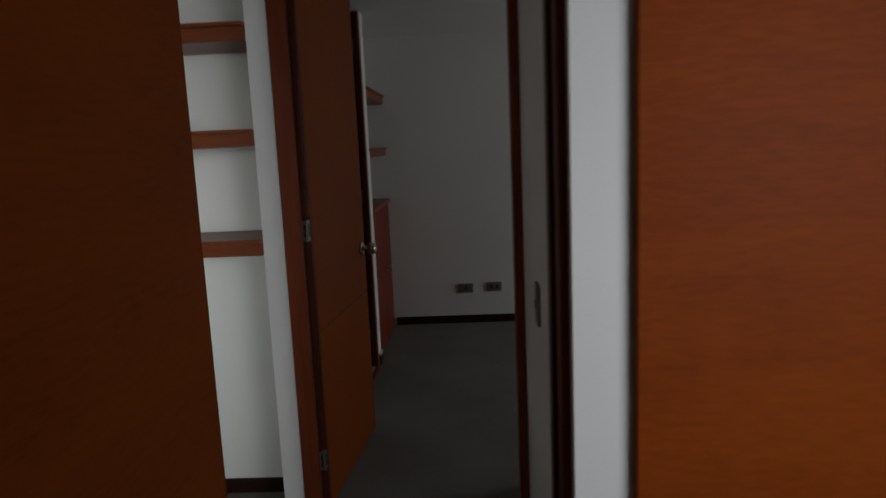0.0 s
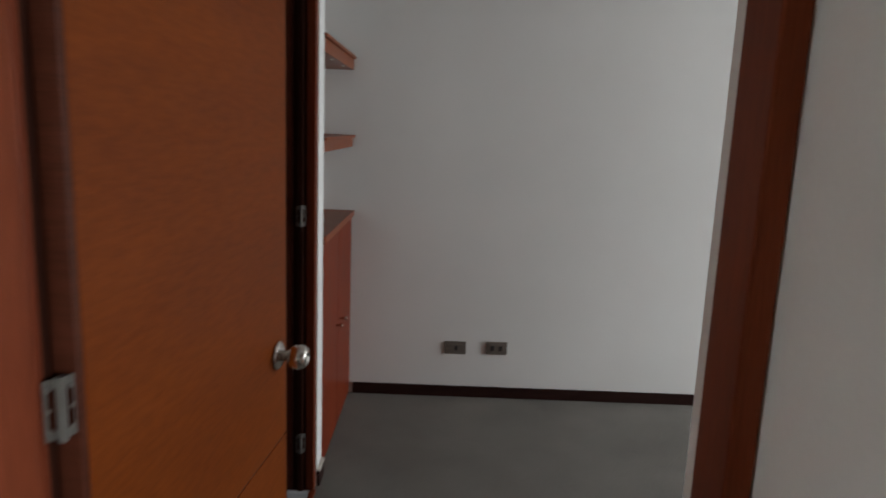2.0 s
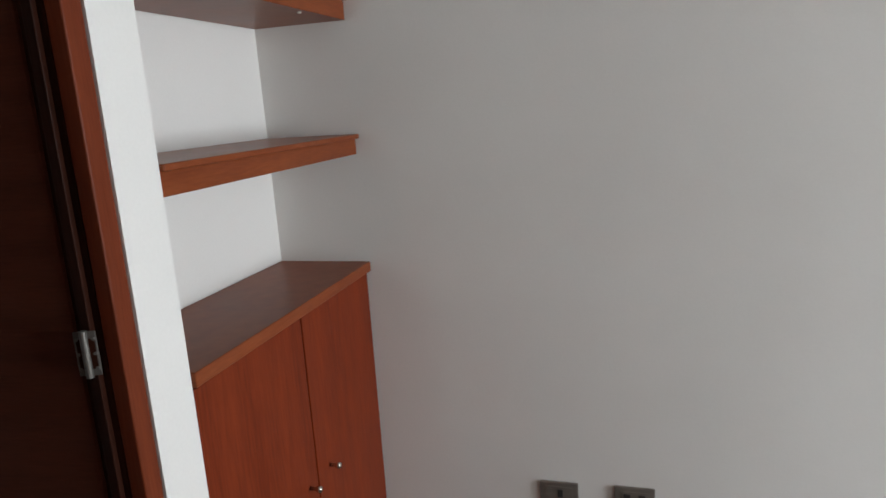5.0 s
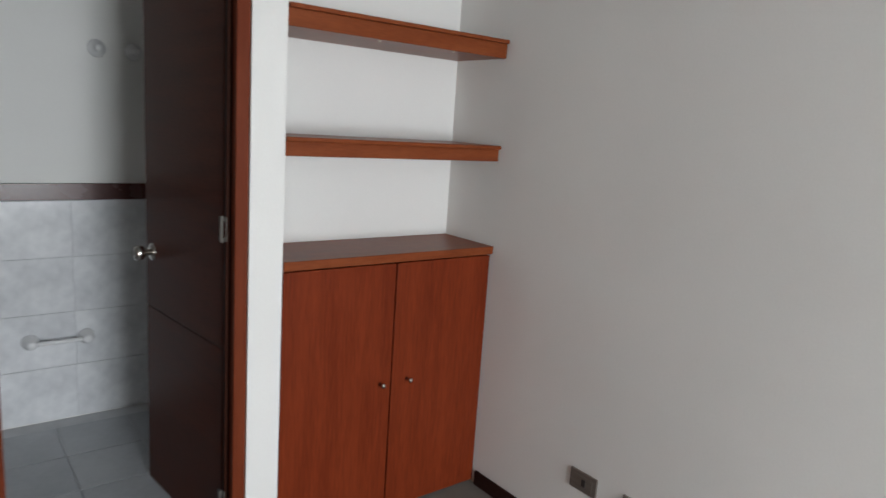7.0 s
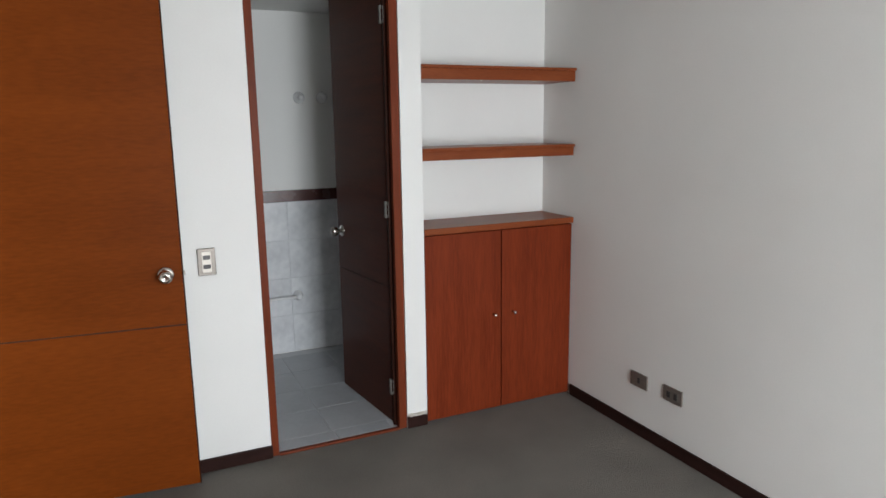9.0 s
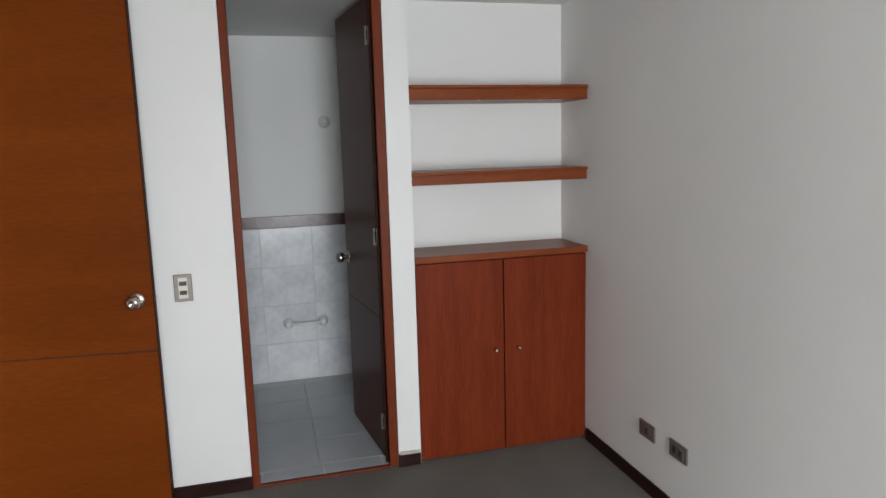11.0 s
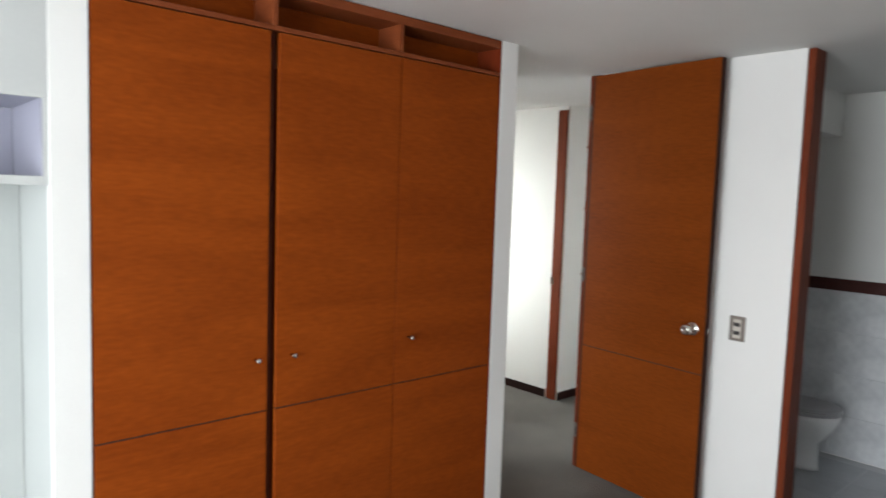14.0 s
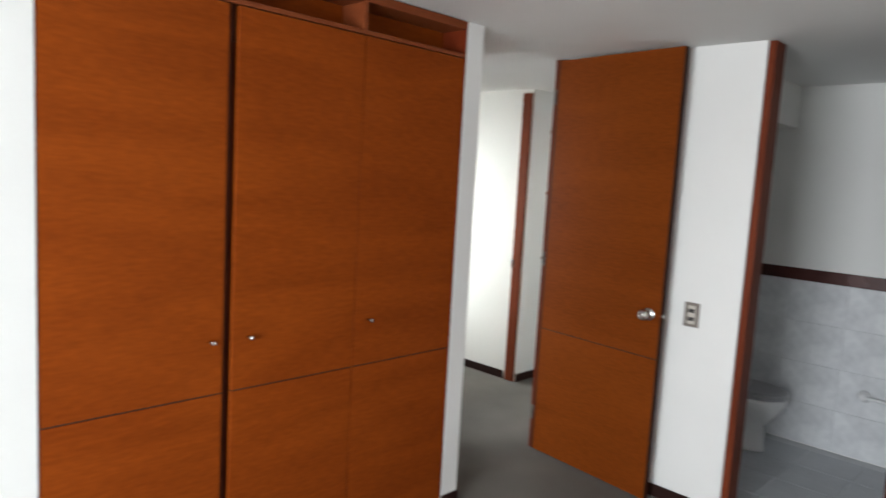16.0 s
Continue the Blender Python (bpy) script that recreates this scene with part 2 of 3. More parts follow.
def baseboard(x0, x1, y0, y1):
    structure("baseboard", [(x0, x1, y0, y1, 0, 0.062)], BASEBOARD, BB, "baseboard", bevel=0.003)


baseboard(0.016, XE, -0.013, -0.001)
baseboard(0.001, 0.013, -2.74, -1.676)
baseboard(0.001, 0.013, -0.996, -0.888)
baseboard(0.840, 0.948, WARD + 0.001, WARD + 0.012)
baseboard(0.803, 0.814, -3.72, HALL - 0.03)
baseboard(-0.899, -0.113, -2.613, -2.601)
baseboard(-0.899, -0.888, -6.9, -3.76)
baseboard(-2.2, -0.902, -3.639, -3.627)
baseboard(XE - 0.013, XE - 0.001, -3.28, -0.015)
baseboard(0.815, 0.928, -3.982, -3.971)

# windows that light the place, none in view; the side-room one is added
def window(name, x0, x1, y0, y1, z0, z1, along):
    w = thing(name, "plain aluminium window in a white wall, unseen", "window", kind="structure")
    t = 0.045
    if along == "y":
        bars = [(x0, x1, y0, y0 + t, z0, z1), (x0, x1, y1 - t, y1, z0, z1), (x0, x1, (y0 + y1 - t) / 2, (y0 + y1 + t) / 2, z0 + t, z1 - t),
                (x0, x1, y0 + t, y1 - t, z0, z0 + t), (x0, x1, y0 + t, y1 - t, z1 - t, z1)]
    else:
        bars = [(x0, x0 + t, y0, y1, z0, z1), (x1 - t, x1, y0, y1, z0, z1), (x0 + t, x1 - t, y0, y1, z0, z0 + t), (x0 + t, x1 - t, y0, y1, z1 - t, z1)]
    for b in bars:
        box_part("window_frame", b, FRAME_WHITE, w, bevel=0.004)


window("window_1", XE + 0.02, XE + 0.05, -2.0, -0.2, 0.3, 2.12, "y")
window("window_2", -0.50, -0.02, -7.06, -7.03, 0.7, 2.1, "x")
# Added unseen window around the side-room fill lamp.
window("fill_window_4", -2.37, -2.34, -3.62, -2.98, 0.75, 2.05, "y")
window("window_3", 2.23, 2.26, -6.55, -5.15, 0.7, 2.1, "y")


# ---- doors ----
def knob(parent, loc, axis, label="round chrome door knob"):
    """Turned knob with rosette, its stem along axis."""
    rot = Vector(axis).to_track_quat("Z", "Y").to_matrix().to_4x4()
    bm = bmesh.new()
    add_lathe(bm, [(0.013, 0.006), (0.012, 0.022), (0.016, 0.028), (0.023, 0.034), (0.0275, 0.043), (0.0285, 0.052), (0.026, 0.062), (0.020, 0.069), (0.012, 0.072), (0.010, 0.070)], Matrix.Translation(loc) @ rot)
    k = part("door_handle", bm, CHROME, parent, label, smooth=True)
    bm = bmesh.new()
    add_lathe(bm, [(0.033, 0), (0.033, 0.004), (0.027, 0.009), (0.013, 0.011)], Matrix.Translation(loc) @ rot)
    part("rosette", bm, CHROME, k, "chrome rosette", smooth=True)


def hinge(parent, m, label="small steel butt hinge"):
    bm = bmesh.new()
    add_box(bm, -0.018, 0.018, -0.0015, 0.0015, -0.038, 0.038, bevel=0.001)
    add_lathe(bm, [(0.006, -0.040), (0.006, 0.040)], Matrix.Translation((0, -0.005, 0)), 12)
    for sx in (-0.013, 0.013):
        for sz in (-0.025, 0.0, 0.025):
            add_lathe(bm, [(0.004, 0), (0.003, 0.0015)], Matrix.Translation((sx, -0.0015, sz)) @ pose(0, 0, 0, 90), 8)
    bm.transform(m)
    h = part("hinge", bm, HINGE_STEEL, parent, label)
    bm = bmesh.new()
    add_box(bm, 0.004, 0.015, -0.0028, -0.0018, -0.026, 0.026)
    add_box(bm, -0.014, -0.004, -0.0028, -0.0018, -0.026, 0.026)
    bm.transform(m)
    part("cut_out", bm, SHADED_LINING, h, "dark hinge cut-out")


def door_leaf(name, label, hinge_at, free_at, thick_side, mat, height, groove_z=0.725, knob_z=0.94, thick=0.038, latch=True, knob_back=True):
    """A flush leaf: its measured face runs from hinge_at to free_at; the thickness lies to thick_side (+1 left, -1 right of that run)."""
    a, b = Vector((*hinge_at, 0)), Vector((*free_at, 0))
    run = (b - a)
    width = run.length
    d = thing(name, label, "door", kind="structure")
    d.matrix_world = Matrix.Translation(a) @ pose(0, 0, 0, 0, 0, math.degrees(math.atan2(run.y, run.x)))
    t0, t1 = (0, thick) if thick_side > 0 else (-thick, 0)
    box_part("lower_panel", (0, width, t0, t1, 0.012, groove_z - 0.0025), mat, d, bevel=0.0015)
    box_part("upper_panel", (0, width, t0, t1, groove_z + 0.0025, height), mat, d, bevel=0.0015)
    box_part("groove", (0.003, width - 0.003, t0 + 0.003, t1 - 0.003, groove_z - 0.004, groove_z + 0.004), GROOVE, d, "dark groove across the leaf")
    face = -1 if thick_side > 0 else 1
    knob(d, (width - 0.062, 0, knob_z), (0, face, 0))
    if knob_back:
        knob(d, (width - 0.062, thick * -face, knob_z), (0, -face, 0))
    if latch:
        box_part("latch", (width, width + 0.011, (t0 + t1) / 2 - 0.006, (t0 + t1) / 2 + 0.006, knob_z - 0.009, knob_z + 0.009), CHROME, d, "chrome latch bolt", bevel=0.002)
    return d


d1 = door_leaf("door_1", "open flush orange-brown veneer door with round knob", (0.040, -2.750), (0.112, -2.008), 1, WOOD_LEAF, 2.215, thick=0.032, knob_back=False)
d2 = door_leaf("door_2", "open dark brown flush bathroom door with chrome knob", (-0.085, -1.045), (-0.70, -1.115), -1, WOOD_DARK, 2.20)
d3 = door_leaf("door_3", "open brown veneer door standing beside the hall", (0.108, -3.945), (0.108, -4.745), -1, WOOD_LEAF, 2.20)

f1 = thing("door_frame_1", "reddish-brown wooden frame of the bedroom door", "door frame", kind="structure")
box_part("casing", (-0.0555, 0.012, -2.801, -2.7855, 0, H - 0.002), WOOD_FRAME, f1, "reddish-brown casing", bevel=0.002)
# The unlit hinge gap is coloured into lining and rebate.
box_part("lining", (0.001, 0.011, -2.785, -2.768, 0, H - 0.002), SHADED_LINING, f1, "door lining coloured dark for shade")
box_part("rebate", (0.001, 0.006, -2.7675, -2.735, 0, H - 0.002), SHADED_LINING, f1, "rebate behind the leaf, coloured dark for shade")
box_part("jamb", (0.782, 0.814, HALL - 0.010, -2.765, 0, H - 0.002), WOOD_FRAME, f1, bevel=0.003)
for z in (0.22, 1.12, 2.02):
    hinge(f1, Matrix.Translation((0.024, -2.779, z)) @ pose(0, 0, 0, 0, 0, 53))
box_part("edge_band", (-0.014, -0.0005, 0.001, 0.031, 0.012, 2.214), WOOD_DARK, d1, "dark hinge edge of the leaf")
box_part("edge_band", (0.7465, 0.7500, 0.0005, 0.0315, 0.012, 2.214), SHADED_LINING, d1, "dark free edge of the leaf")

f2 = thing("door_frame_2", "reddish-brown wooden frame of the bathroom door", "door frame", kind="structure")
# Far jamb lining takes the shaded colour, near one the lit wood.
for y0, y1, lining in ((-1.678, -1.645, WOOD_FRAME), (-1.038, -0.997, SHADED_LINING)):
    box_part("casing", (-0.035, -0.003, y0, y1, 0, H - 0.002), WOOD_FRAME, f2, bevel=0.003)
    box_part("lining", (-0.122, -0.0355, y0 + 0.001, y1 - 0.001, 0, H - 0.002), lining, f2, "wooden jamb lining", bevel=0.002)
box_part("stop", (-0.066, -0.046, -1.050, -1.039, 0, H - 0.002), SHADED_LINING, f2, bevel=0.002)
box_part("threshold", (-0.018, 0.006, -1.645, -1.038, 0, 0.012), WOOD_FRAME, f2, "dark red wooden threshold", bevel=0.003)
for z in (0.217, 1.12, 2.02):
    hinge(f2, Matrix.Translation((-0.052, -1.0575, z)) @ pose(0, 0, 0, 0, 0, 20))

f3 = thing("door_frame_3", "reddish-brown casing at the hall corner with strike plate", "door frame", kind="structure")
box_part("jamb", (-0.899, -0.886, -3.735, -3.648, 0, H - 0.03), WOOD_FRAME, f3, bevel=0.003)
box_part("strike_plate", (-0.886, -0.883, -3.74, -3.71, 0.885, 0.945), CHROME, f3, "bright steel strike plate", bevel=0.001)

f4 = thing("door_frame_4", "narrow dark reddish-brown door frame in the hall wall", "door frame", kind="structure")
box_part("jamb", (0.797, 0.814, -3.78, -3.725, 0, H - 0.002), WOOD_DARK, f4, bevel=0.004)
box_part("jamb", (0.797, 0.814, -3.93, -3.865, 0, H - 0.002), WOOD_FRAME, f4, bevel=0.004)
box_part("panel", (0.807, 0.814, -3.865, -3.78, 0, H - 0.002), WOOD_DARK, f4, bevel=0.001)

# tall brown panel door beside the hall mouth
pd = thing("panel_door", "tall flush brown veneer panel door, closed", "door", kind="structure")
box_part("leaf", (0.93, 1.62, -4.0, -3.972, 0.01, H - 0.004), WOOD_H, pd, bevel=0.002)
box_part("leaf", (1.625, 2.195, -4.0, -3.972, 0.01, H - 0.004), WOOD_H, pd, bevel=0.002)


# ---- shelves ----
def shelf(label, x0, x1, y0, y1, bottom, top, front, category="shelf"):
    """Boxed shelf: apron at the front, thin top board with a small overhang. front: axis and sign of the seen side."""
    s = thing("wall_shelf", label, category, group="niche shelves")
    o = 0.013
    if front == "+x":
        box_part("apron", (x0, x1, y0, y1, bottom, top - 0.014), WOOD_SHELF, s, bevel=0.002)
        box_part("top_board", (x0, x1 + o, y0, y1, top - 0.014, top), WOOD_SHELF, s, bevel=0.003)
    else:
        box_part("apron", (x0, x1, y0, y1, bottom, top - 0.014), WOOD_SHELF, s, bevel=0.002)
        box_part("top_board", (x0, x1, y0 - o, y1, top - 0.014, top), WOOD_SHELF, s, bevel=0.003)
    return s


top_shelf = shelf("thick reddish-brown wooden shelf in a white niche", -0.299, -0.004, -0.884, -0.001, 1.733, 1.800, "+x")
for y in (-0.55, -0.24):
    bm = bmesh.new()
    add_lathe(bm, [(0.006, 0), (0.006, -0.003), (0.003, -0.005)], Matrix.Translation((-0.025, y, 1.733)), 12)
    part("screw_cap", bm, PLATE_PALE, top_shelf, "pale screw cap")
shelf("thick reddish-brown wooden shelf in a white niche", -0.299, -0.004, -0.884, -0.001, 1.348, 1.408, "+x")
for z0, z1 in ((1.050, 1.109), (1.435, 1.494), (1.790, 1.852)):
    shelf("reddish-brown wooden shelf in the white hall niche", -0.899, -0.112, -2.888, -2.601, z0, z1, "-y")


# ---- niche cabinet ----
def small_knob(parent, loc, axis, label="small steel knob"):
    rot = Vector(axis).to_track_quat("Z", "Y").to_matrix().to_4x4()
    bm = bmesh.new()
    add_lathe(bm, [(0.005, 0), (0.0045, 0.016), (0.008, 0.020), (0.0095, 0.028), (0.007, 0.033), (0.002, 0.034)], Matrix.Translation(loc) @ rot, 16)
    part("handle", bm, CHROME, parent, label, smooth=True)


cab = thing("niche_cabinet", "reddish-brown two-door wooden cabinet built into niche", "cabinet")
box_part("body", (-0.298, -0.024, -0.882, -0.002, 0.0, 0.985), WOOD_V, cab)
box_part("top_board", (-0.299, 0.010, -0.884, -0.001, 0.985, 1.016), WOOD_SHELF, cab, "polished wooden top board", bevel=0.003)
cd1 = box_part("door", (-0.022, -0.004, -0.880, -0.4475, 0.012, 0.978), WOOD_V, cab, bevel=0.002)
cd2 = box_part("door", (-0.022, -0.004, -0.4415, -0.004, 0.012, 0.978), WOOD_V, cab, bevel=0.002)
small_knob(cd1, (-0.004, -0.494, 0.533), (1, 0, 0))
small_knob(cd2, (-0.004, -0.376, 0.533), (1, 0, 0))

# ---- wardrobe ----
wd = thing("wardrobe", "orange-brown three-door fitted wardrobe with open top row", "wardrobe")
box_part("side_panel", (0.951, 0.959, -3.26, WARD, 0, H - 0.004), WOOD_V, wd, bevel=0.001)
# This side panel is coloured near black for the shadow beside the unit.
box_part("side_panel", (2.598, 2.611, -3.26, WARD - 0.012, 0, H - 0.004), SHADED_LINING, wd, "side panel coloured dark as the shadow beside the white unit", bevel=0.001)
box_part("back_panel", (0.960, 2.597, -3.28, -3.26, 0, H - 0.004), WOOD_V, wd)
box_part("plinth", (0.960, 2.597, -2.65, -2.63, 0, 0.05), WOOD_V, wd)
box_part("top_rail", (0.960, 2.597, -3.26, WARD, 2.190, H - 0.004), WOOD_SHELF, wd, bevel=0.002)
box_part("rail", (0.960, 2.597, -3.26, WARD, 2.070, 2.087), WOOD_SHELF, wd, bevel=0.002)
box_part("top_back", (0.960, 2.597, -2.75, -2.74, 2.087, 2.190), WOOD_H, wd)
for x in (1.508, 2.043):
    box_part("divider", (x - 0.009, x + 0.009, -2.74, WARD, 2.087, 2.190), WOOD_SHELF, wd, bevel=0.001)
    box_part("divider", (x - 0.009, x + 0.009, -3.26, -2.622, 0.05, 2.070), WOOD_DARK, wd)
for x0, x1, kx in ((0.962, 1.502, 1.437), (1.508, 2.026, 1.967), (2.060, 2.607, 2.105)):
    dr = box_part("door", (x0, x1, WARD - 0.020, WARD, 0.780, 2.066), WOOD_H, wd, bevel=0.0015)
    box_part("lower_panel", (x0, x1, WARD - 0.020, WARD, 0.055, 0.775), WOOD_H, dr, bevel=0.0015)
    box_part("groove", (x0 + 0.003, x1 - 0.003, WARD - 0.017, WARD - 0.004, 0.773, 0.782), GROOVE, dr)
    small_knob(dr, (kx, WARD, 0.963), (0, 1, 0))

# ---- white wall unit ----
wu = thing("wall_unit", "white built-in wall unit with open cubby", "wall unit")
box_part("end_post", (2.613, 2.713, WARD - 0.030, WARD, 0, H - 0.004), PAINT, wu, "white painted end post", bevel=0.002)
# Inner side and back of the recess are coloured as shaded.
box_part("side_panel", (2.613, 2.712, -3.28, WARD - 0.0305, 0, H - 0.004), RECESS_SHADE_BOARD, wu)
box_part("back_panel", (2.714, XE - 0.002, -3.28, -3.01, 0, H - 0.004), RECESS_SHADE_BOARD, wu)
box_part("side_panel", (2.710, 2.726, -3.01, WARD - 0.004, 1.533, H - 0.03), WHITE_BOARD, wu, bevel=0.001)
box_part("shelf", (2.726, XE - 0.004, -3.01, WARD - 0.004, 1.533, 1.558), WHITE_BOARD, wu, bevel=0.002)
# Cubby boards carry their shade as a lilac tint.
box_part("cabinet_floor", (2.726, XE - 0.004, -3.004, WARD - 0.024, 1.769, 1.786), CUBBY_SHADE_BOARD, wu, "white cubby top, tinted for its shade")
box_part("cubby_back", (2.731, XE - 0.006, -3.009, -3.005, 1.559, 1.768), CUBBY_SHADE_BOARD, wu, "white cubby back, tinted for its shade")
box_part("cubby_side", (2.727, 2.730, -3.004, WARD - 0.008, 1.559, 1.768), CUBBY_SHADE_BOARD, wu, "white cubby side, tinted for its shade")
for x0, x1 in ((2.713, 3.45), (3.454, XE - 0.005)):
    box_part("door", (x0, x1, WARD - 0.022, WARD - 0.002, 1.767, H - 0.012), WHITE_BOARD, wu, bevel=0.002)
box_part("cabinet_divider", (3.443, 3.461, -3.01, WARD - 0.024, 1.794, H - 0.012), WHITE_BOARD, wu)


# ---- sockets and switches ----
def wall_plate(name, label, category, m, dark_at, w=0.118, h=0.072, mat=STEEL, group="", insert=None):
    """Plate in its own x-z plane, facing -y, with small dark modules."""
    s = thing(name, label, category, group=group)
    s.matrix_world = m
    box_part("plate", (-w / 2, w / 2, -0.009, 0, -h / 2, h / 2), mat, s, bevel=0.003)
    box_part("insert", (-w / 2 + 0.018, w / 2 - 0.018, -0.0105, -0.006, -h / 2 + 0.014, h / 2 - 0.014), insert or mat, s, bevel=0.001)
    for x, z, a, b in dark_at:
        box_part("module", (x - a, x + a, -0.013, -0.009, z - b, z + b), DARK_PLASTIC, s, "dark plastic module", bevel=0.0012)
    return s


wall_plate("wall_socket", "brushed steel socket plate with one dark outlet", "socket", pose(0.574, 0, 0.281), [(0.004, 0, 0.008, 0.013)], group="sockets")
wall_plate("wall_socket", "brushed steel socket plate with two dark outlets", "socket", pose(0.799, 0, 0.286), [(-0.022, 0, 0.010, 0.014), (0.022, 0, 0.010, 0.014)], group="sockets")
wall_plate("light_switch", "pale metal wall switch with two dark rockers", "switch", pose(0, -1.901, 0.958, 0, 0, 90), [(0, 0.020, 0.015, 0.009), (0, -0.020, 0.015, 0.009)], w=0.074, h=0.118, mat=STEEL, insert=PLATE_PALE)
wall_plate("light_switch", "steel wall switch plate in the hall", "switch", pose(0.815, -3.35, 0.955, 0, 0, -90), [(0, 0.0, 0.012, 0.010)], w=0.072, h=0.118)

tp = thing("tape_strip", "crumpled strip of pale tape on the baseboard", "tape", (0.008, -0.94, 0.0625))
bm = bmesh.new()
tape_rings = [[Vector((x + dx, -0.05 + 0.011 * k, h)) for dx, h in ((-0.007, 0), (0.007, 0), (0.007, 0.006 + 0.005 * ((k * 7) % 5) / 4), (-0.007, 0.009 + 0.004 * ((k * 3) % 4) / 3))] for k, x in enumerate((0, 0.001, -0.001, 0.001, 0, 0.002, 0, -0.001, 0.001, 0))]
add_loft(bm, tape_rings)
part("strip", bm, PLATE_PALE, tp)

# ---- hall niche things ----
df = thing("reed_diffuser", "small lilac glass reed diffuser with pale sticks", "diffuser", (-0.665, -2.77, 1.109))
bm = bmesh.new()
add_lathe(bm, [(0.026, 0), (0.030, 0.004), (0.030, 0.038), (0.024, 0.048), (0.012, 0.052), (0.012, 0.066)], Matrix.Identity(4))
part("bottle", bm, LILAC, df, "lilac glass bottle", smooth=True)
for k in range(7):
    bm = bmesh.new()
    az = k * 2.4
    add_lathe(bm, [(0.0022, 0), (0.0022, 0.17)], Matrix.Translation((0, 0, 0.03)) @ pose(0, 0, 0, 11 * math.cos(az) + 3, 15 * math.sin(az), 0), 6)
    part("reed", bm, REED, df)
tin = thing("tin_box", "dark blue patterned tin on the shelf", "tin", (-0.80, -2.70, 1.109))
bm = bmesh.new()
add_box(bm, -0.06, 0.06, -0.045, 0.045, 0, 0.088, bevel=0.006)
part("body", bm, BLUE_TIN, tin)
box_part("lid", (-0.062, 0.062, -0.047, 0.047, 0.082, 0.096), DARK_PLASTIC, tin, "dark lid", bevel=0.004)

# ---- bathroom ----
tb = thing("toilet", "white ceramic toilet with grey seat lid", "toilet", (-1.07, -1.765, 0.011))
def oval(cy, ry, rx, z, n=28):
    return [Vector((rx * math.cos(2 * math.pi * k / n), cy + ry * math.sin(2 * math.pi * k / n), z)) for k in range(n)]


bm = bmesh.new()
add_loft(bm, [oval(-0.25, 0.165, 0.095, 0), oval(-0.25, 0.155, 0.088, 0.03), oval(-0.25, 0.15, 0.085, 0.17), oval(-0.24, 0.185, 0.115, 0.22), oval(-0.23, 0.225, 0.165, 0.29), oval(-0.22, 0.235, 0.182, 0.345), oval(-0.22, 0.235, 0.183, 0.37)])
part("bowl", bm, CERAMIC, tb, smooth=True)
bm = bmesh.new()
add_loft(bm, [oval(-0.22, 0.238, 0.186, 0.371), oval(-0.22, 0.240, 0.188, 0.385), oval(-0.22, 0.236, 0.184, 0.391)])
part("seat", bm, SEAT_GREY, tb, "grey plastic seat")
bm = bmesh.new()
add_loft(bm, [oval(-0.22, 0.238, 0.186, 0.393), oval(-0.22, 0.238, 0.186, 0.404), oval(-0.22, 0.21, 0.16, 0.412)])
part("lid", bm, SEAT_GREY, tb, "grey plastic lid")
box_part("tank", (-0.19, 0.19, -0.67, -0.47, 0.36, 0.70), CERAMIC, tb, bevel=0.02)
box_part("tank_lid", (-0.20, 0.20, -0.675, -0.46, 0.70, 0.73), CERAMIC, tb, bevel=0.01)
tb.scale = (0.95, 0.92, 0.92)

tr = thing("towel_bar", "short white ceramic bar on the tiled bathroom wall", "towel bar", (-1.412, -1.32, 0.40))
for y in (-0.112, 0.112):
    bm = bmesh.new()
    add_lathe(bm, [(0.036, 0), (0.034, 0.012), (0.022, 0.03), (0.020, 0.055), (0.012, 0.062)], Matrix.Translation((0, y, 0)) @ pose(0, 0, 0, 0, 90, 0))
    part("bracket", bm, CERAMIC, tr, smooth=True)
bm = bmesh.new()
add_lathe(bm, [(0.010, -0.112), (0.010, 0.112)], Matrix.Translation((0.045, 0, 0)) @ pose(0, 0, 0, 90), 14)
part("bar", bm, CERAMIC, tr, smooth=True)
for y in (-1.13, -0.98):
    hk = thing("robe_hook", "round white robe hook on the bathroom wall", "hook", (-1.419, y, 1.70), group="robe hooks")
    bm = bmesh.new()
    add_lathe(bm, [(0.038, 0), (0.036, 0.010), (0.020, 0.016), (0.012, 0.05), (0.018, 0.06), (0.008, 0.066)], pose(0, 0, 0, 0, 90, 0))
    part("hook", bm, CERAMIC, hk, smooth=True)
structure("soffit", [(-1.42, -0.112, -2.4, -1.97, 1.974, H)], PAINT, "white painted boxed-in soffit under bathroom ceiling", "soffit", bevel=0.003)
structure("tile_band", [(-1.419, -1.406, -2.4, -0.5, 1.035, 1.109)], BAND, "dark red-brown tile band above pale tiles", "tile band", bevel=0.002)
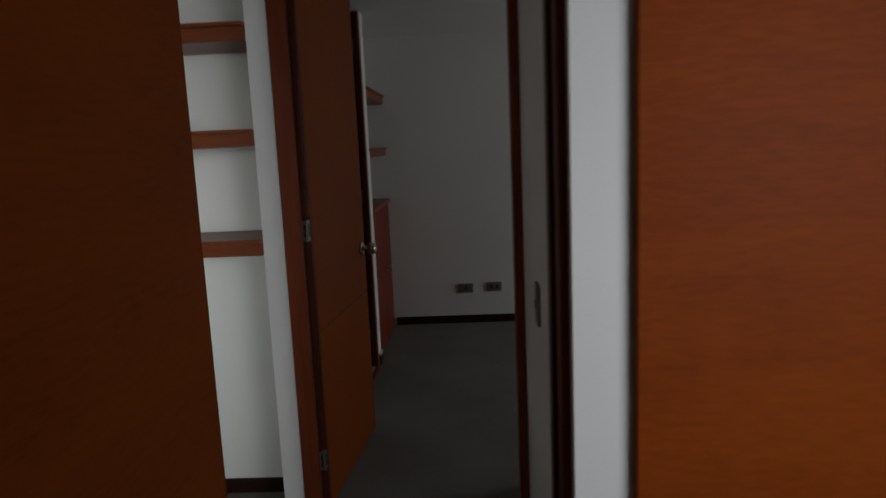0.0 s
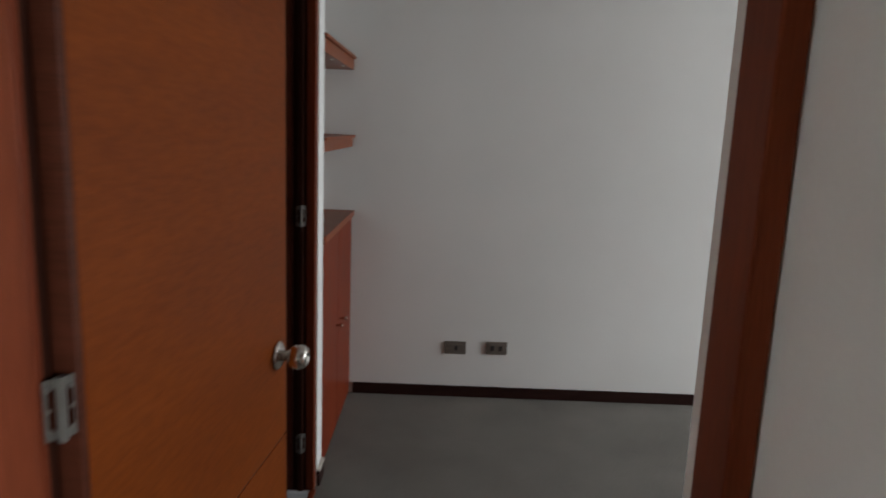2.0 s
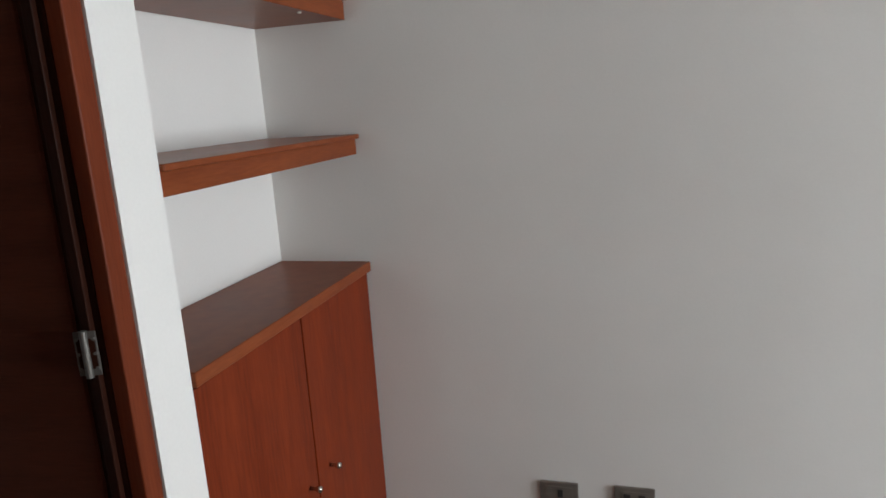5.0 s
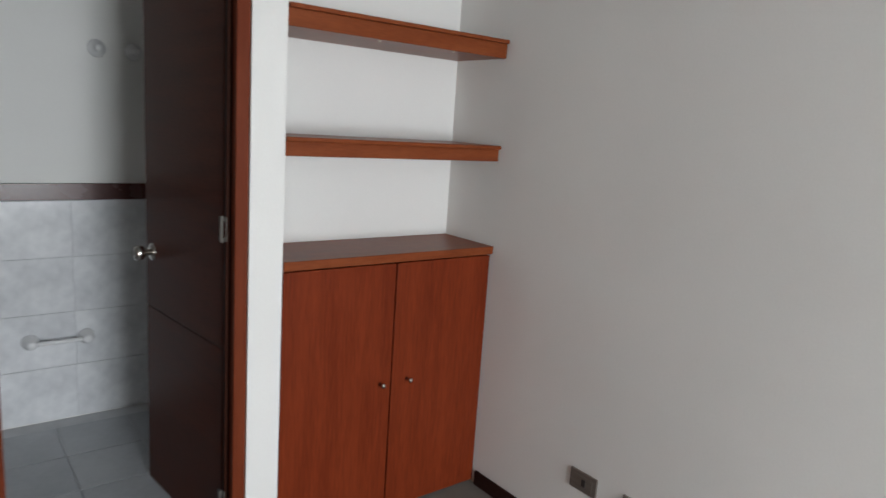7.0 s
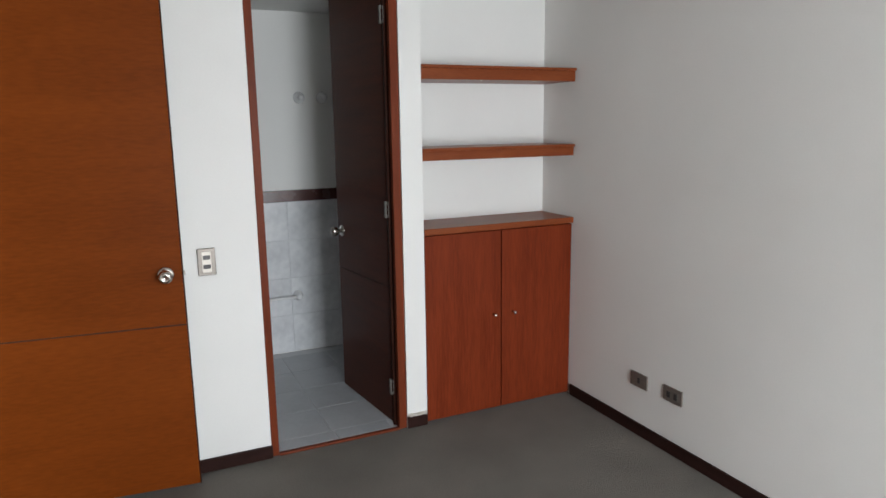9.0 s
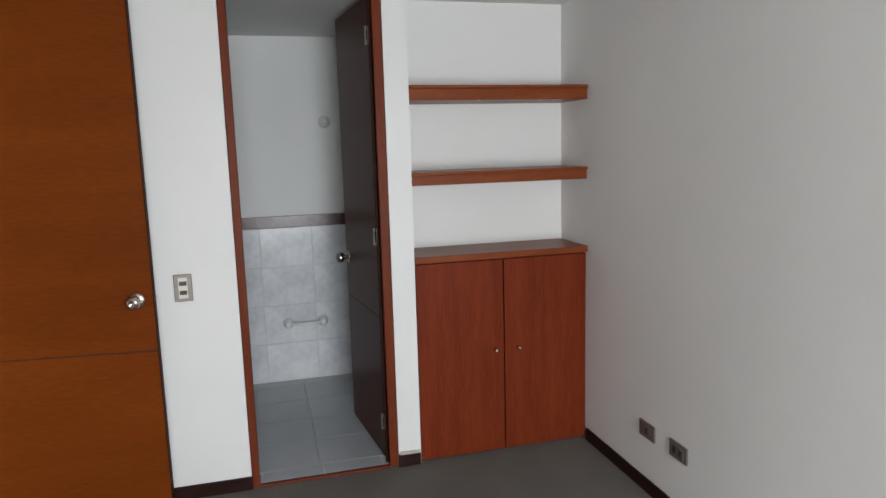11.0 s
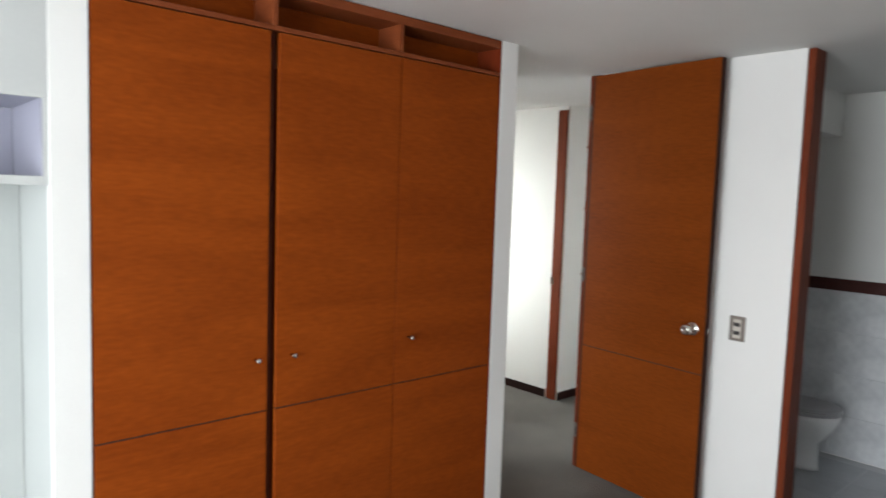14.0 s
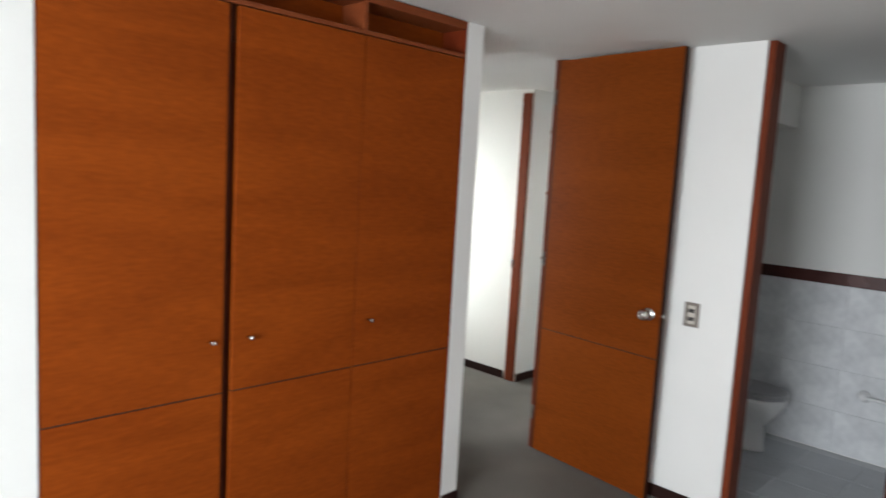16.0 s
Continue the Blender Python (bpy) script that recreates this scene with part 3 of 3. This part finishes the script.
structure("tile_band", [(-1.406, -0.115, -2.399, -2.388, 1.035, 1.109)], BAND, "dark red-brown tile band above pale tiles", "tile band", bevel=0.002)

bath_floor = structure("floor_bath", [(-1.42, -0.124, -2.4, -0.5, 0.0005, 0.006), (-0.1235, -0.019, -1.644, -1.04, 0.0005, 0.006)], GROUT, "light grey tiled bathroom floor", "floor")
bath_wall = structure("wall_tiles_west", [(-1.419, -1.416, -2.4, -0.5, 0.012, 1.034)], GROUT, "pale marbled tile wainscot", "tiles")
bath_wall_s = structure("wall_tiles_south", [(-1.41, -0.12, -2.399, -2.396, 0.012, 1.034)], GROUT, "pale marbled tile wainscot", "tiles")

# ---- tiles, piece by piece ----
def tile_mesh(name, w, d, h, mat):
    bm = bmesh.new()
    add_box(bm, -w / 2, w / 2, -d / 2, d / 2, 0, h)
    bmesh.ops.bevel(bm, geom=[e for e in bm.edges if all(v.co.z > h / 2 for v in e.verts)], offset=0.0015, segments=1, affect="EDGES")
    me = bpy.data.meshes.new(name)
    bm.to_mesh(me)
    bm.free()
    me.materials.append(mat)
    return me


def lay(name, me, m, parent):
    ob = new(name, me)
    ob.parent = parent
    ob.matrix_basis = m


ft = tile_mesh("floor_tile", 0.296, 0.296, 0.006, TILE_FLOOR)
for i in range(4):
    for j in range(6):
        lay("tile", ft, pose(-0.27 - 0.3 * i, -0.61 - 0.3 * j - 0.15 + 0.15, 0.005), bath_floor)
ct = tile_mesh("cut_tile", 0.098, 0.296, 0.006, TILE_FLOOR)
for y in (-1.21, -1.492):
    lay("tile", ct, pose(-0.071, y, 0.005) @ Matrix.Diagonal((1, 0.93, 1, 1)), bath_floor)
wt = tile_mesh("wall_tile", 0.327, 0.252, 0.006, TILE_WALL)
for r in range(4):
    for c in range(5):
        lay("tile", wt, pose(-1.4165, -0.755 - 0.33 * c, 0.141 + 0.255 * r, 90, 0, 90), bath_wall)
for r in range(4):
    for c in range(3):
        lay("tile", wt, pose(-1.23 + 0.33 * c, -2.3965, 0.141 + 0.255 * r, 90, 0, 180), bath_wall_s)
